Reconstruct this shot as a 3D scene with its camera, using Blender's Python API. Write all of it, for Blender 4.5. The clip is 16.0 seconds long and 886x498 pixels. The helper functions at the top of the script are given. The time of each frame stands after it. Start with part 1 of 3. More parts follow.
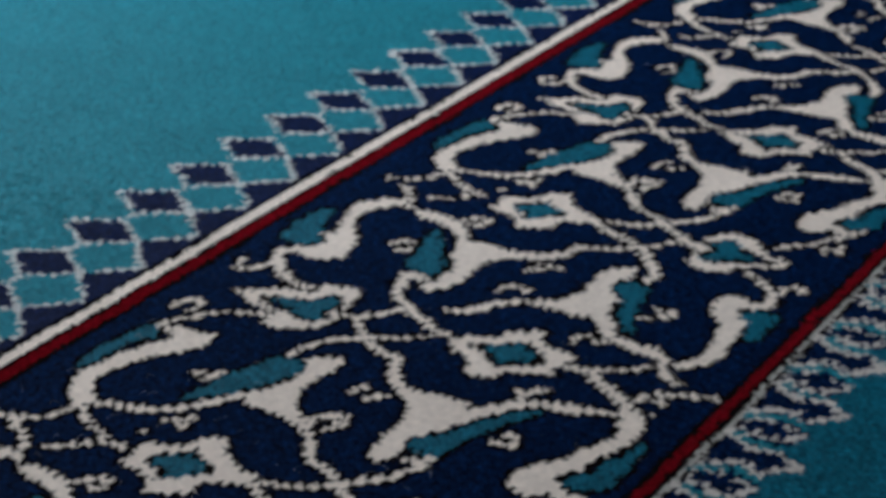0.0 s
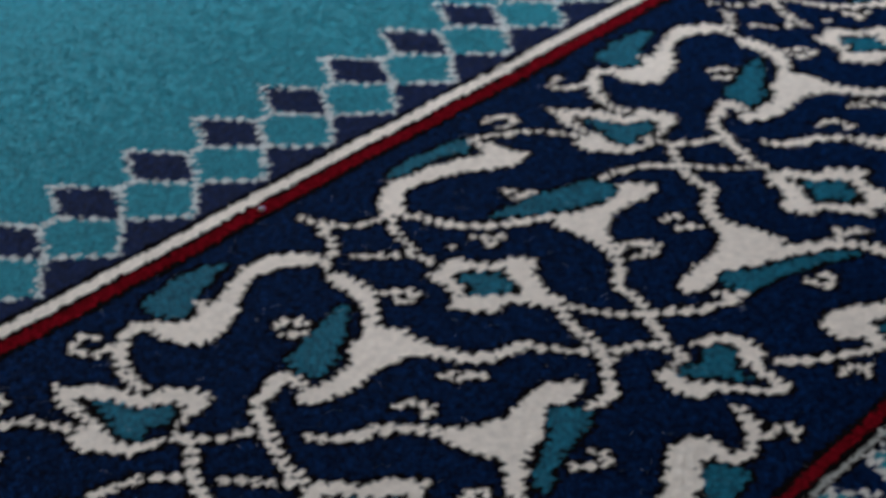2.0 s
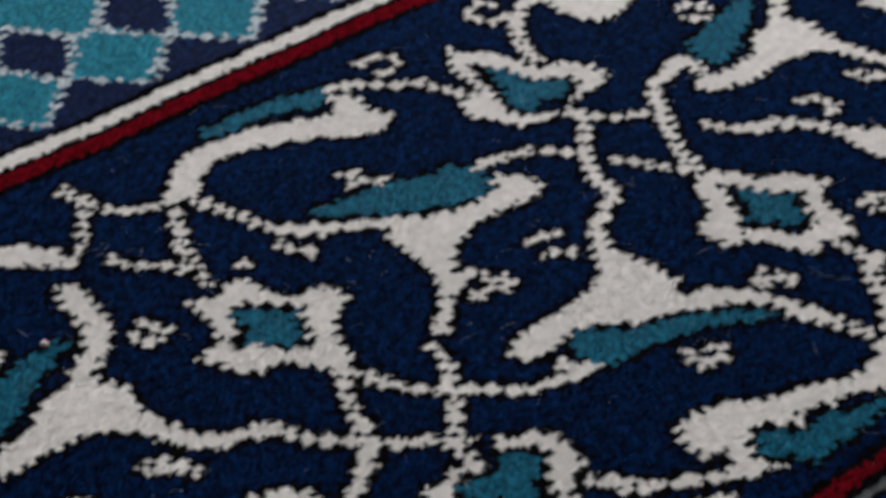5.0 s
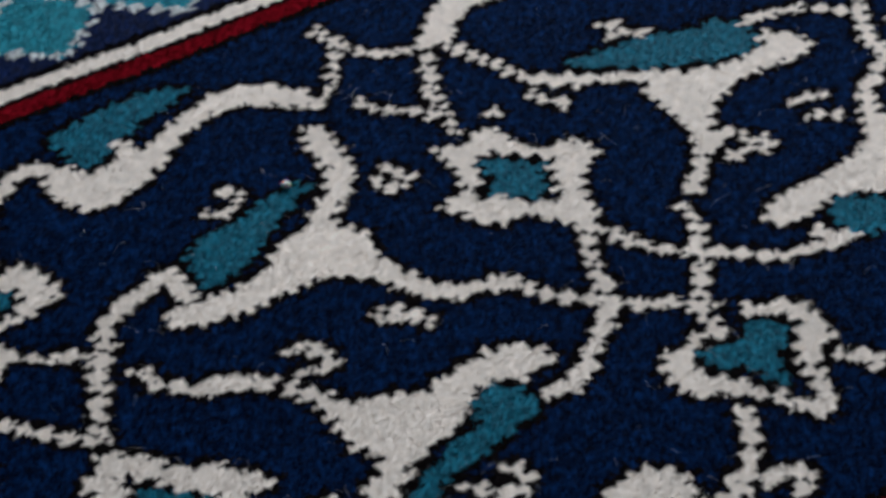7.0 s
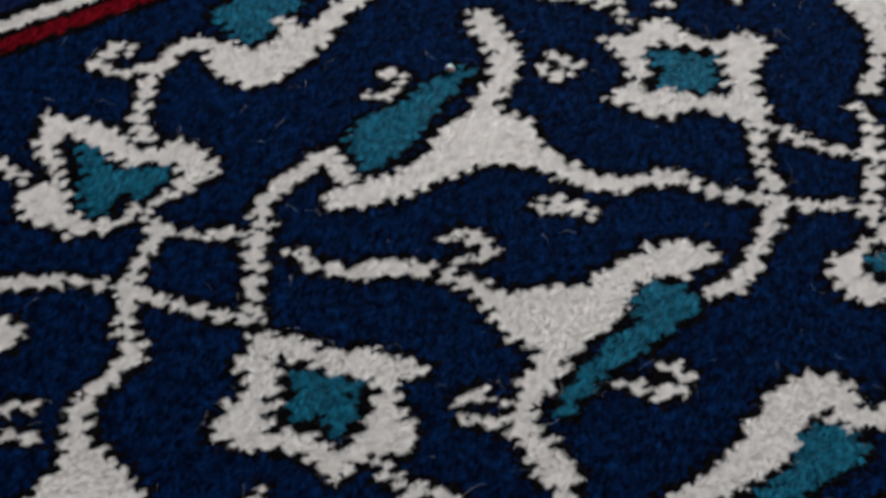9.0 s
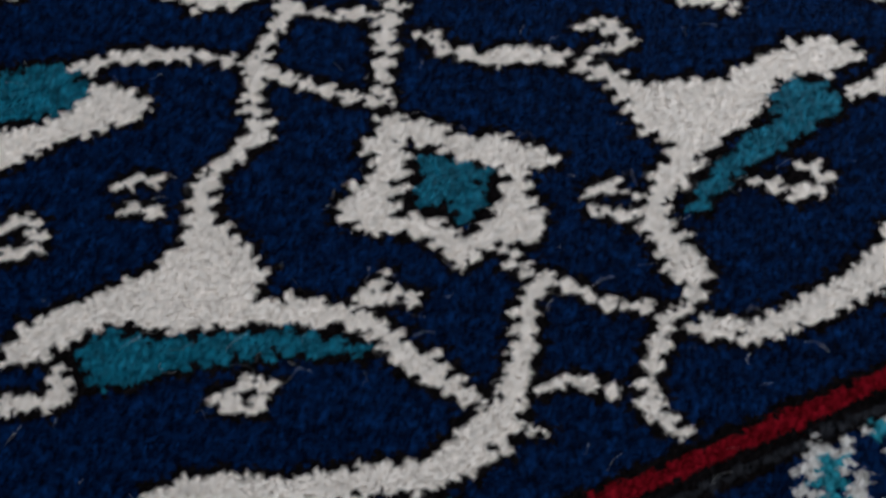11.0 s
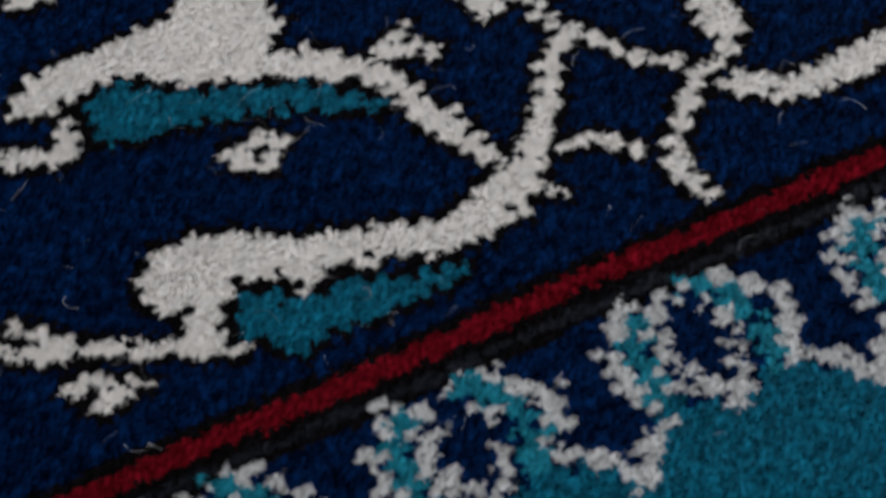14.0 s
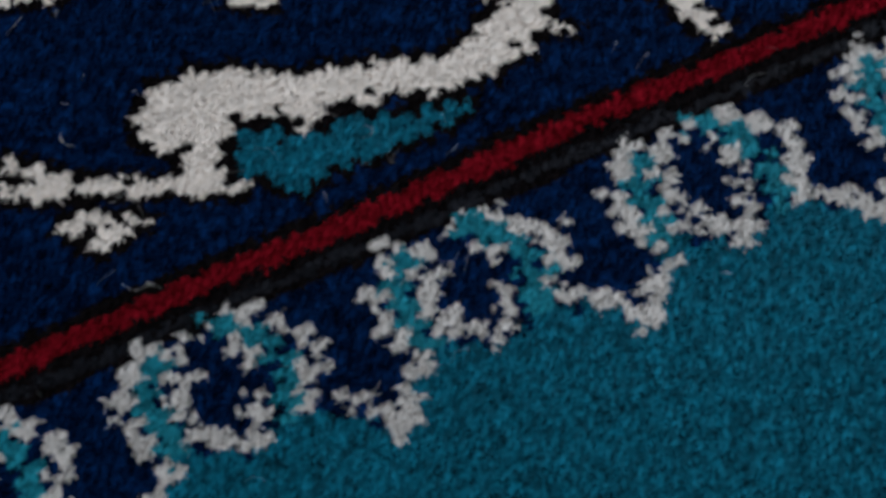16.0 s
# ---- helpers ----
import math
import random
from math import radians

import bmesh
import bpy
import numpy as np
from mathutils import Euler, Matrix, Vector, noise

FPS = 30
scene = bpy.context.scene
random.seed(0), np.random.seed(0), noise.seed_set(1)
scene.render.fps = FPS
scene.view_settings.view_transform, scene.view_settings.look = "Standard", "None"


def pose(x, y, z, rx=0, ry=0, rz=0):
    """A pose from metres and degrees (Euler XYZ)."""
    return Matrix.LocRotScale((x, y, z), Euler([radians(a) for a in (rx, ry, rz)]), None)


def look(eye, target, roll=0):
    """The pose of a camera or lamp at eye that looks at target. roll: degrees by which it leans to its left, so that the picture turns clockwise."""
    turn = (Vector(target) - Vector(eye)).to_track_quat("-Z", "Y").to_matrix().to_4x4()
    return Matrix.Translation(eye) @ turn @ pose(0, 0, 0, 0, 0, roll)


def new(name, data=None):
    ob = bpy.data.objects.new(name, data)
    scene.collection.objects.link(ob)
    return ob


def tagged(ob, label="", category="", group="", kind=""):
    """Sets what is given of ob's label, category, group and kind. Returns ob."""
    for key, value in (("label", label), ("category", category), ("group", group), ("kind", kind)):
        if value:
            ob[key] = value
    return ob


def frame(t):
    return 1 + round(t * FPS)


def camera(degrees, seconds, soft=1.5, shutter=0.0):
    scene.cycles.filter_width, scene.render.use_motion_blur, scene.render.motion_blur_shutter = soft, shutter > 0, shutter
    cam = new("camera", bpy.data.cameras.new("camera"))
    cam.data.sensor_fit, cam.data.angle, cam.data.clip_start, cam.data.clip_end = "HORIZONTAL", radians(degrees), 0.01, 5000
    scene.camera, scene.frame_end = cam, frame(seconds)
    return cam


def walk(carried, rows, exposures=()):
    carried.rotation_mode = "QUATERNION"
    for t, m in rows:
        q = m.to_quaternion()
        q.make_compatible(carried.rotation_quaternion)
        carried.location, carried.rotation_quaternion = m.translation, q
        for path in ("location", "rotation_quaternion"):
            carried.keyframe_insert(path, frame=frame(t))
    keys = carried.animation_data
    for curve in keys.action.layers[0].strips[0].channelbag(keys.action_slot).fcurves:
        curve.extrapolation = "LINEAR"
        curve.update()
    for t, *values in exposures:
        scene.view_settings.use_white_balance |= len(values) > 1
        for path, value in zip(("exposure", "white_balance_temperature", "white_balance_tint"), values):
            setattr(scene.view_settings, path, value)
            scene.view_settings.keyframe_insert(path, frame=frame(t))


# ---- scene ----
cam = camera(22.93, 16.0, soft=3.8, shutter=0.5)
cam.data.dof.use_dof = True
cam.data.dof.focus_distance = 0.53
cam.data.dof.aperture_fstop = 63.0
ROWS = [
    (0, -0.4100, -0.2654, 0.4153, 64.87, -2.11, -59.33),
    (0.5, -0.4070, -0.2605, 0.4151, 63.72, -2.02, -57.95),
    (1, -0.4091, -0.2569, 0.4140, 62.71, -1.92, -55.85),
    (1.5, -0.4054, -0.2524, 0.4107, 61.23, -1.78, -53.76),
    (2, -0.4031, -0.2474, 0.4055, 60.04, -1.61, -51.20),
    (2.5, -0.4017, -0.2425, 0.4013, 58.97, -1.62, -50.28),
    (3, -0.4045, -0.2403, 0.3983, 58.00, -1.43, -47.73),
    (3.5, -0.4021, -0.2368, 0.3955, 56.00, -1.35, -46.46),
    (4, -0.4019, -0.2308, 0.3923, 54.40, -1.24, -44.28),
    (4.5, -0.4031, -0.2274, 0.3879, 53.65, -1.06, -42.45),
    (5, -0.4055, -0.2248, 0.3849, 52.22, -0.83, -41.11),
    (7.5, -0.3849, -0.2214, 0.3663, 48.20, 2.55, -32.12),
    (8, -0.3845, -0.2201, 0.3656, 47.43, 2.69, -31.34),
    (8.5, -0.3877, -0.2179, 0.3640, 46.98, 2.70, -30.41),
    (9, -0.3872, -0.2140, 0.3617, 46.21, 2.86, -28.97),
    (9.5, -0.3893, -0.2127, 0.3606, 45.56, 2.98, -27.68),
    (10, -0.3909, -0.2120, 0.3527, 45.48, 3.26, -25.82),
    (10.2, -0.3914, -0.2095, 0.3541, 44.29, 3.24, -25.80),
    (12.3, -0.3801, -0.2073, 0.3467, 39.17, 4.56, -24.20),
    (12.5, -0.3773, -0.2060, 0.3469, 38.37, 4.77, -24.02),
    (13, -0.3760, -0.2079, 0.3444, 37.93, 4.97, -23.80),
    (13.5, -0.3754, -0.2035, 0.3403, 36.47, 4.90, -23.91),
    (14, -0.3751, -0.2006, 0.3406, 34.52, 4.77, -23.90),
    (14.5, -0.3759, -0.2013, 0.3392, 33.41, 4.69, -23.86),
    (15, -0.3772, -0.2019, 0.3340, 33.30, 4.59, -23.84),
    (15.5, -0.3793, -0.2051, 0.3310, 32.83, 4.49, -23.76),
    (16, -0.3761, -0.1994, 0.3343, 30.71, 4.61, -23.79),
]
walk(cam, [(t, pose(x, y, z, rx, ry, rz)) for t, x, y, z, rx, ry, rz in ROWS], exposures=[(0.0, -0.6, 6500, 10), (4.0, -0.2, 6430, 10), (9.0, 0.12, 6400, 10), (12.5, 0.18, 6350, 10), (14.5, 0.16, 6330, 10), (16.0, 0.15, 6330, 10)])

# ---- world and light ----
world = bpy.data.worlds.new("world")
scene.world = world
world.use_nodes = True
wn = world.node_tree
sky = wn.nodes.new("ShaderNodeTexSky")
sky.sky_type = "NISHITA"
sky.sun_disc = False
sky.sun_elevation, sky.sun_rotation = radians(35), radians(20)
wn.links.new(sky.outputs[0], wn.nodes["Background"].inputs[0])
wn.nodes["Background"].inputs[1].default_value = 0.08

# soft lamp added beyond the carpet, in the opening of an unseen wall
added_light = bpy.data.lights.new("added_daylight", "AREA")
added_light.shape = "RECTANGLE"
added_light.size, added_light.size_y = 1.0, 0.7
added_light.energy = 25.5
added_light.color = (0.885, 0.945, 1.0)
lamp = new("added_daylight", added_light)
lamp.matrix_world = look((0.68, 1.12, 0.66), (0.2, 0.15, 0.0))


# ---- materials ----
LAY = -2.2   # the way that the pile lies, in radians


def wool(name, rgb, spread=0.25, sheen=0.04, fleck=None, mottle=0.1, gloss=0.03):
    """Woollen yarn: each tuft has its own shade, with slow drifts of dye over the carpet and fine fibres."""
    mat = bpy.data.materials.new(name)
    mat.use_nodes = True
    nt = mat.node_tree
    bsdf = nt.nodes["Principled BSDF"]
    # strands of yarn, drawn out along the way that the pile lies
    tc = nt.nodes.new("ShaderNodeTexCoord")
    comb = nt.nodes.new("ShaderNodeMapping")
    comb.vector_type = "TEXTURE"
    comb.inputs["Rotation"].default_value = (0, 0, LAY)
    comb.inputs["Scale"].default_value = (1.0, 0.42, 1.0)
    nt.links.new(tc.outputs["Object"], comb.inputs["Vector"])
    yarn = nt.nodes.new("ShaderNodeTexVoronoi")
    yarn.inputs["Scale"].default_value = 640
    nt.links.new(comb.outputs[0], yarn.inputs["Vector"])
    shade = nt.nodes.new("ShaderNodeSeparateColor")
    nt.links.new(yarn.outputs["Color"], shade.inputs[0])
    drift = nt.nodes.new("ShaderNodeTexNoise")
    drift.inputs["Scale"].default_value = 22
    drift.inputs["Detail"].default_value = 3
    nt.links.new(tc.outputs["Object"], drift.inputs["Vector"])
    fine = nt.nodes.new("ShaderNodeTexNoise")
    fine.inputs["Scale"].default_value = 1900
    nt.links.new(comb.outputs[0], fine.inputs["Vector"])
    a = nt.nodes.new("ShaderNodeMath")
    a.operation = "MULTIPLY_ADD"
    a.inputs[1].default_value = 2 * spread
    a.inputs[2].default_value = 1 - spread - 0.25
    nt.links.new(shade.outputs[0], a.inputs[0])
    b = nt.nodes.new("ShaderNodeMath")
    b.operation = "MULTIPLY_ADD"
    b.inputs[1].default_value = 0.3
    nt.links.new(drift.outputs["Fac"], b.inputs[0])
    nt.links.new(a.outputs[0], b.inputs[2])
    c = nt.nodes.new("ShaderNodeMath")
    c.operation = "MULTIPLY_ADD"
    c.inputs[1].default_value = 0.2
    nt.links.new(fine.outputs["Fac"], c.inputs[0])
    nt.links.new(b.outputs[0], c.inputs[2])
    # patches where the tufts are deeper or paler in tone
    patch = nt.nodes.new("ShaderNodeTexNoise")
    patch.inputs["Scale"].default_value = 330
    patch.inputs["Detail"].default_value = 2
    nt.links.new(tc.outputs["Object"], patch.inputs["Vector"])
    depth = nt.nodes.new("ShaderNodeMapRange")
    depth.inputs["From Min"].default_value, depth.inputs["From Max"].default_value = 0.3, 0.7
    depth.inputs["To Min"].default_value, depth.inputs["To Max"].default_value = 1 - mottle, 1 + mottle
    nt.links.new(patch.outputs["Fac"], depth.inputs["Value"])
    d = nt.nodes.new("ShaderNodeMath")
    d.operation = "MULTIPLY"
    nt.links.new(c.outputs[0], d.inputs[0])
    nt.links.new(depth.outputs[0], d.inputs[1])
    c = d
    mul = nt.nodes.new("ShaderNodeMix")
    mul.data_type, mul.blend_type = "RGBA", "MULTIPLY"
    mul.inputs["Factor"].default_value = 1.0
    mul.inputs["A"].default_value = (*rgb, 1)
    nt.links.new(c.outputs[0], mul.inputs["B"])
    out = mul.outputs["Result"]
    if fleck:
        # the colour pales along the length of the stripe, with breaks
        sep = nt.nodes.new("ShaderNodeSeparateXYZ")
        nt.links.new(tc.outputs["Object"], sep.inputs[0])
        ramp = nt.nodes.new("ShaderNodeMapRange")
        ramp.inputs["From Min"].default_value, ramp.inputs["From Max"].default_value = -0.15, 0.12
        nt.links.new(sep.outputs["X"], ramp.inputs["Value"])
        mix = nt.nodes.new("ShaderNodeMix")
        mix.data_type = "RGBA"
        mix.inputs["B"].default_value = (*fleck, 1)
        breaks = nt.nodes.new("ShaderNodeTexNoise")
        breaks.inputs["Scale"].default_value = 28
        nt.links.new(sep.outputs["X"], breaks.inputs["Vector"])
        here = nt.nodes.new("ShaderNodeMapRange")
        here.inputs["From Min"].default_value, here.inputs["From Max"].default_value = 0.36, 0.44
        nt.links.new(breaks.outputs["Fac"], here.inputs["Value"])
        both = nt.nodes.new("ShaderNodeMath")
        both.operation = "MULTIPLY"
        nt.links.new(ramp.outputs["Result"], both.inputs[0])
        nt.links.new(here.outputs["Result"], both.inputs[1])
        nt.links.new(both.outputs[0], mix.inputs["Factor"])
        nt.links.new(out, mix.inputs["A"])
        out = mix.outputs["Result"]
    nt.links.new(out, bsdf.inputs["Base Color"])
    bsdf.inputs["Roughness"].default_value = 0.6
    bsdf.inputs["Specular IOR Level"].default_value = gloss
    bsdf.inputs["Specular Tint"].default_value = (*[0.35 + 0.65 * q / max(rgb) for q in rgb], 1)
    bsdf.inputs["Sheen Tint"].default_value = (*[min(1.0, 2.2 * q) for q in rgb], 1)
    bsdf.inputs["Sheen Weight"].default_value = sheen
    bsdf.inputs["Sheen Roughness"].default_value = 0.5
    bump = nt.nodes.new("ShaderNodeBump")
    bump.inputs["Strength"].default_value = 0.4
    bump.inputs["Distance"].default_value = 0.0003
    nt.links.new(fine.outputs["Fac"], bump.inputs["Height"])
    nt.links.new(bump.outputs[0], bsdf.inputs["Normal"])
    return mat


def plaster(name, rgb, rough=0.85, scale=6.0):
    mat = bpy.data.materials.new(name)
    mat.use_nodes = True
    nt = mat.node_tree
    bsdf = nt.nodes["Principled BSDF"]
    tc = nt.nodes.new("ShaderNodeTexCoord")
    no = nt.nodes.new("ShaderNodeTexNoise")
    no.inputs["Scale"].default_value = scale
    no.inputs["Detail"].default_value = 6
    nt.links.new(tc.outputs["Object"], no.inputs["Vector"])
    ramp = nt.nodes.new("ShaderNodeValToRGB")
    ramp.color_ramp.elements[0].color = (*[0.85 * v for v in rgb], 1)
    ramp.color_ramp.elements[1].color = (*rgb, 1)
    nt.links.new(no.outputs["Fac"], ramp.inputs["Fac"])
    nt.links.new(ramp.outputs[0], bsdf.inputs["Base Color"])
    bsdf.inputs["Roughness"].default_value = rough
    return mat


# NAVY and TEAL spread widely: fibre glints and gaps go into the colour too
NAVY = wool("navy_wool", (0.0010, 0.0108, 0.047), 0.7, 0.12, mottle=0.6, gloss=0.004)
BLACK = wool("black_wool", (0.0062, 0.0050, 0.0056), 0.4, 0.0, gloss=0.0)
IVORY = wool("ivory_wool", (0.895, 0.808, 0.740), 0.04)
CREAM = wool("cream_wool", (0.66, 0.625, 0.60), 0.1)
TEAL = wool("turquoise_wool", (0.0035, 0.112, 0.178), 0.5, 0.25, mottle=0.25, gloss=0.03)
LIGHT_TEAL = wool("light_turquoise_wool", (0.014, 0.202, 0.272), 0.4, 0.3, mottle=0.15, gloss=0.03)
GUARD_NAVY = wool("lighter_navy_wool", (0.0016, 0.0092, 0.048), 0.6, 0.2, mottle=0.4, gloss=0.015)
RED = wool("red_wool", (0.165, 0.0042, 0.010), 0.4, 0.0, mottle=0.25, gloss=0.0)
PALE = wool("pale_wool", (0.60, 0.63, 0.64), 0.2)
GREY = wool("grey_wool", (0.010, 0.011, 0.015), 0.3, fleck=(0.46, 0.45, 0.43))
JUTE = plaster("jute_backing", (0.09, 0.07, 0.05), 0.95, 300)
WHITE = plaster("white_plaster", (0.54, 0.53, 0.51))
BOARDS = plaster("dull_floor_boards", (0.22, 0.15, 0.09), 0.5, 14)


# ---- room: unseen walls and ceiling, added to bounce light onto the carpet ----
def link(name, bm, mat):
    me = bpy.data.meshes.new(name)
    bm.to_mesh(me)
    bm.free()
    me.materials.append(mat)
    return new(name, me)


def box(bm, lo, hi):
    m = Matrix.Translation([(a + b) / 2 for a, b in zip(lo, hi)]) @ Matrix.Diagonal([b - a for a, b in zip(lo, hi)] + [1])
    bmesh.ops.create_cube(bm, size=1, matrix=m)


def slab(name, boxes, mat, label, category):
    bm = bmesh.new()
    for lo, hi in boxes:
        box(bm, lo, hi)
    return tagged(link(name, bm, mat), label, category, kind="structure")


TOP = 0.012  # height of the pile's tips above the floor
slab("floor", [((-2.3, -2.3, -0.1), (2.3, 1.2, 0))], BOARDS, "dull brown wooden floor under the carpet", "floor")
slab("ceiling", [((-2.4, -2.4, 2.5), (2.4, 1.3, 2.6))], WHITE, "unseen plain white plaster ceiling, added over the carpet", "ceiling")
slab("added_wall_south", [((-2.4, -2.4, 0), (2.4, -2.3, 2.5))], WHITE, "unseen plain white plaster wall, added round the carpet", "wall")
slab("added_wall_west", [((-2.4, -2.3, 0), (-2.3, 1.2, 2.5))], WHITE, "unseen plain white plaster wall, added round the carpet", "wall")
slab("added_wall_east", [((2.3, -2.3, 0), (2.4, 1.2, 2.5))], WHITE, "unseen plain white plaster wall, added round the carpet", "wall")
slab("added_wall_north", [((-2.4, 1.2, 0), (-0.1, 1.3, 2.5)), ((1.4, 1.2, 0), (2.4, 1.3, 2.5)),
                    ((-0.1, 1.2, 0), (1.4, 1.3, 0.25)), ((-0.1, 1.2, 1.1), (1.4, 1.3, 2.5))], WHITE,
     "unseen white plaster wall with an opening, added for the lamp", "wall")


# ---- the carpet's design, on a grid of knots ----
KNOT = 0.002                      # metres from knot to knot
REPEAT = 135.15                   # knots from one repeat of the border to the next
X0, X1, Y0, Y1 = -228, 448, -64, 336
NX, NY = 2 * (X1 - X0), 2 * (Y1 - Y0)   # two cells to a knot each way
rng = np.random.default_rng(7)

# where each knot samples the drawing: alternate rows are shifted, as knots on a pair of warps are
gx, gy = np.meshgrid(X0 + (np.arange(NX) + 0.5) / 2, Y0 + (np.arange(NY) + 0.5) / 2, indexing="ij")
krow, kcol = np.floor(gy).astype(int), np.floor(gx).astype(int)
knot_x, knot_y = np.repeat(np.repeat(rng.normal(0, 0.2, (2, NX // 2, NY // 2)), 2, 1), 2, 2)
sx = 0.5 * gx + 0.5 * (kcol + 0.5) + np.where(krow % 2 == 0, 0.46, -0.46) + knot_x + rng.normal(0, 0.13, gx.shape)
sy = 0.5 * gy + 0.5 * (krow + 0.5) + np.where(kcol % 2 == 0, 0.22, -0.22) + knot_y + rng.normal(0, 0.13, gx.shape)
owner = np.zeros((NX, NY), np.int32)
PARTS = [None]                    # (name, material, parent index, label, kind)


def piece(name, mat, parent=0, label="", kind=""):
    PARTS.append((name, mat, parent, label, kind))
    return len(PARTS) - 1


def smooth(points, closed, steps=6):
    """A rounded line through the points."""
    p = np.array(points, float)
    n = len(p)
    out = []
    for i in range(n if closed else n - 1):
        if closed:
            a, b, c, d = p[(i - 1) % n], p[i], p[(i + 1) % n], p[(i + 2) % n]
        else:
            a, b, c, d = p[max(i - 1, 0)], p[i], p[i + 1], p[min(i + 2, n - 1)]
        for k in range(steps):
            t = k / steps
            out.append(0.5 * (2 * b + (c - a) * t + (2 * a - 5 * b + 4 * c - d) * t * t + (3 * b - a - 3 * c + d) * t ** 3))
    if not closed:
        out.append(p[-1])
    return np.array(out)


def window(q, pad):
    i0, i1 = int(2 * (q[:, 0].min() - pad - X0)), int(2 * (q[:, 0].max() + pad - X0)) + 2
    j0, j1 = int(2 * (q[:, 1].min() - pad - Y0)), int(2 * (q[:, 1].max() + pad - Y0)) + 2
    return slice(max(i0, 0), max(min(i1, NX), 0)), slice(max(j0, 0), max(min(j1, NY), 0))


def fill_area(q, index, inset=0.1):
    """Fills an outline, drawn in a little: the yarn at the edge leans out over its neighbours."""
    along = np.roll(q, -1, 0) - np.roll(q, 1, 0)
    along /= np.maximum(np.linalg.norm(along, axis=1, keepdims=True), 1e-9)
    turn = np.sign(np.sum(q[:, 0] * np.roll(q[:, 1], -1) - q[:, 1] * np.roll(q[:, 0], -1)))
    q = q + inset * turn * np.stack([-along[:, 1], along[:, 0]], -1)
    w = window(q, 2)
    x, y = sx[w], sy[w]
    if x.size == 0:
        return 0
    inside = np.zeros(x.shape, bool)
    for (ax, ay), (bx, by) in zip(q, np.roll(q, -1, 0)):
        if ay != by:
            inside ^= ((ay > y) != (by > y)) & (x < (bx - ax) * (y - ay) / (by - ay) + ax)
    owner[w][inside] = index
    return inside.sum()


def draw_line(q, w0, w1, index, broken=0.0):
    w = window(q, 4)
    x, y = sx[w], sy[w]
    if x.size == 0:
        return 0
    hit = np.zeros(x.shape, bool)
    n = len(q) - 1
    for i in range(n):
        a, d = q[i], q[i + 1] - q[i]
        t = np.clip(((x - a[0]) * d[0] + (y - a[1]) * d[1]) / max(d @ d, 1e-9), 0, 1)
        half = (w0 + (w1 - w0) * (i + t) / n) / 2
        hit |= (x - a[0] - t * d[0]) ** 2 + (y - a[1] - t * d[1]) ** 2 < half ** 2
    hit &= (knot_y[w] % 0.1) > 0.1 * broken
    owner[w][hit] = index
    return hit.sum()


def pts(text):
    return [tuple(float(v) for v in p.split(",")) for p in text.split()]


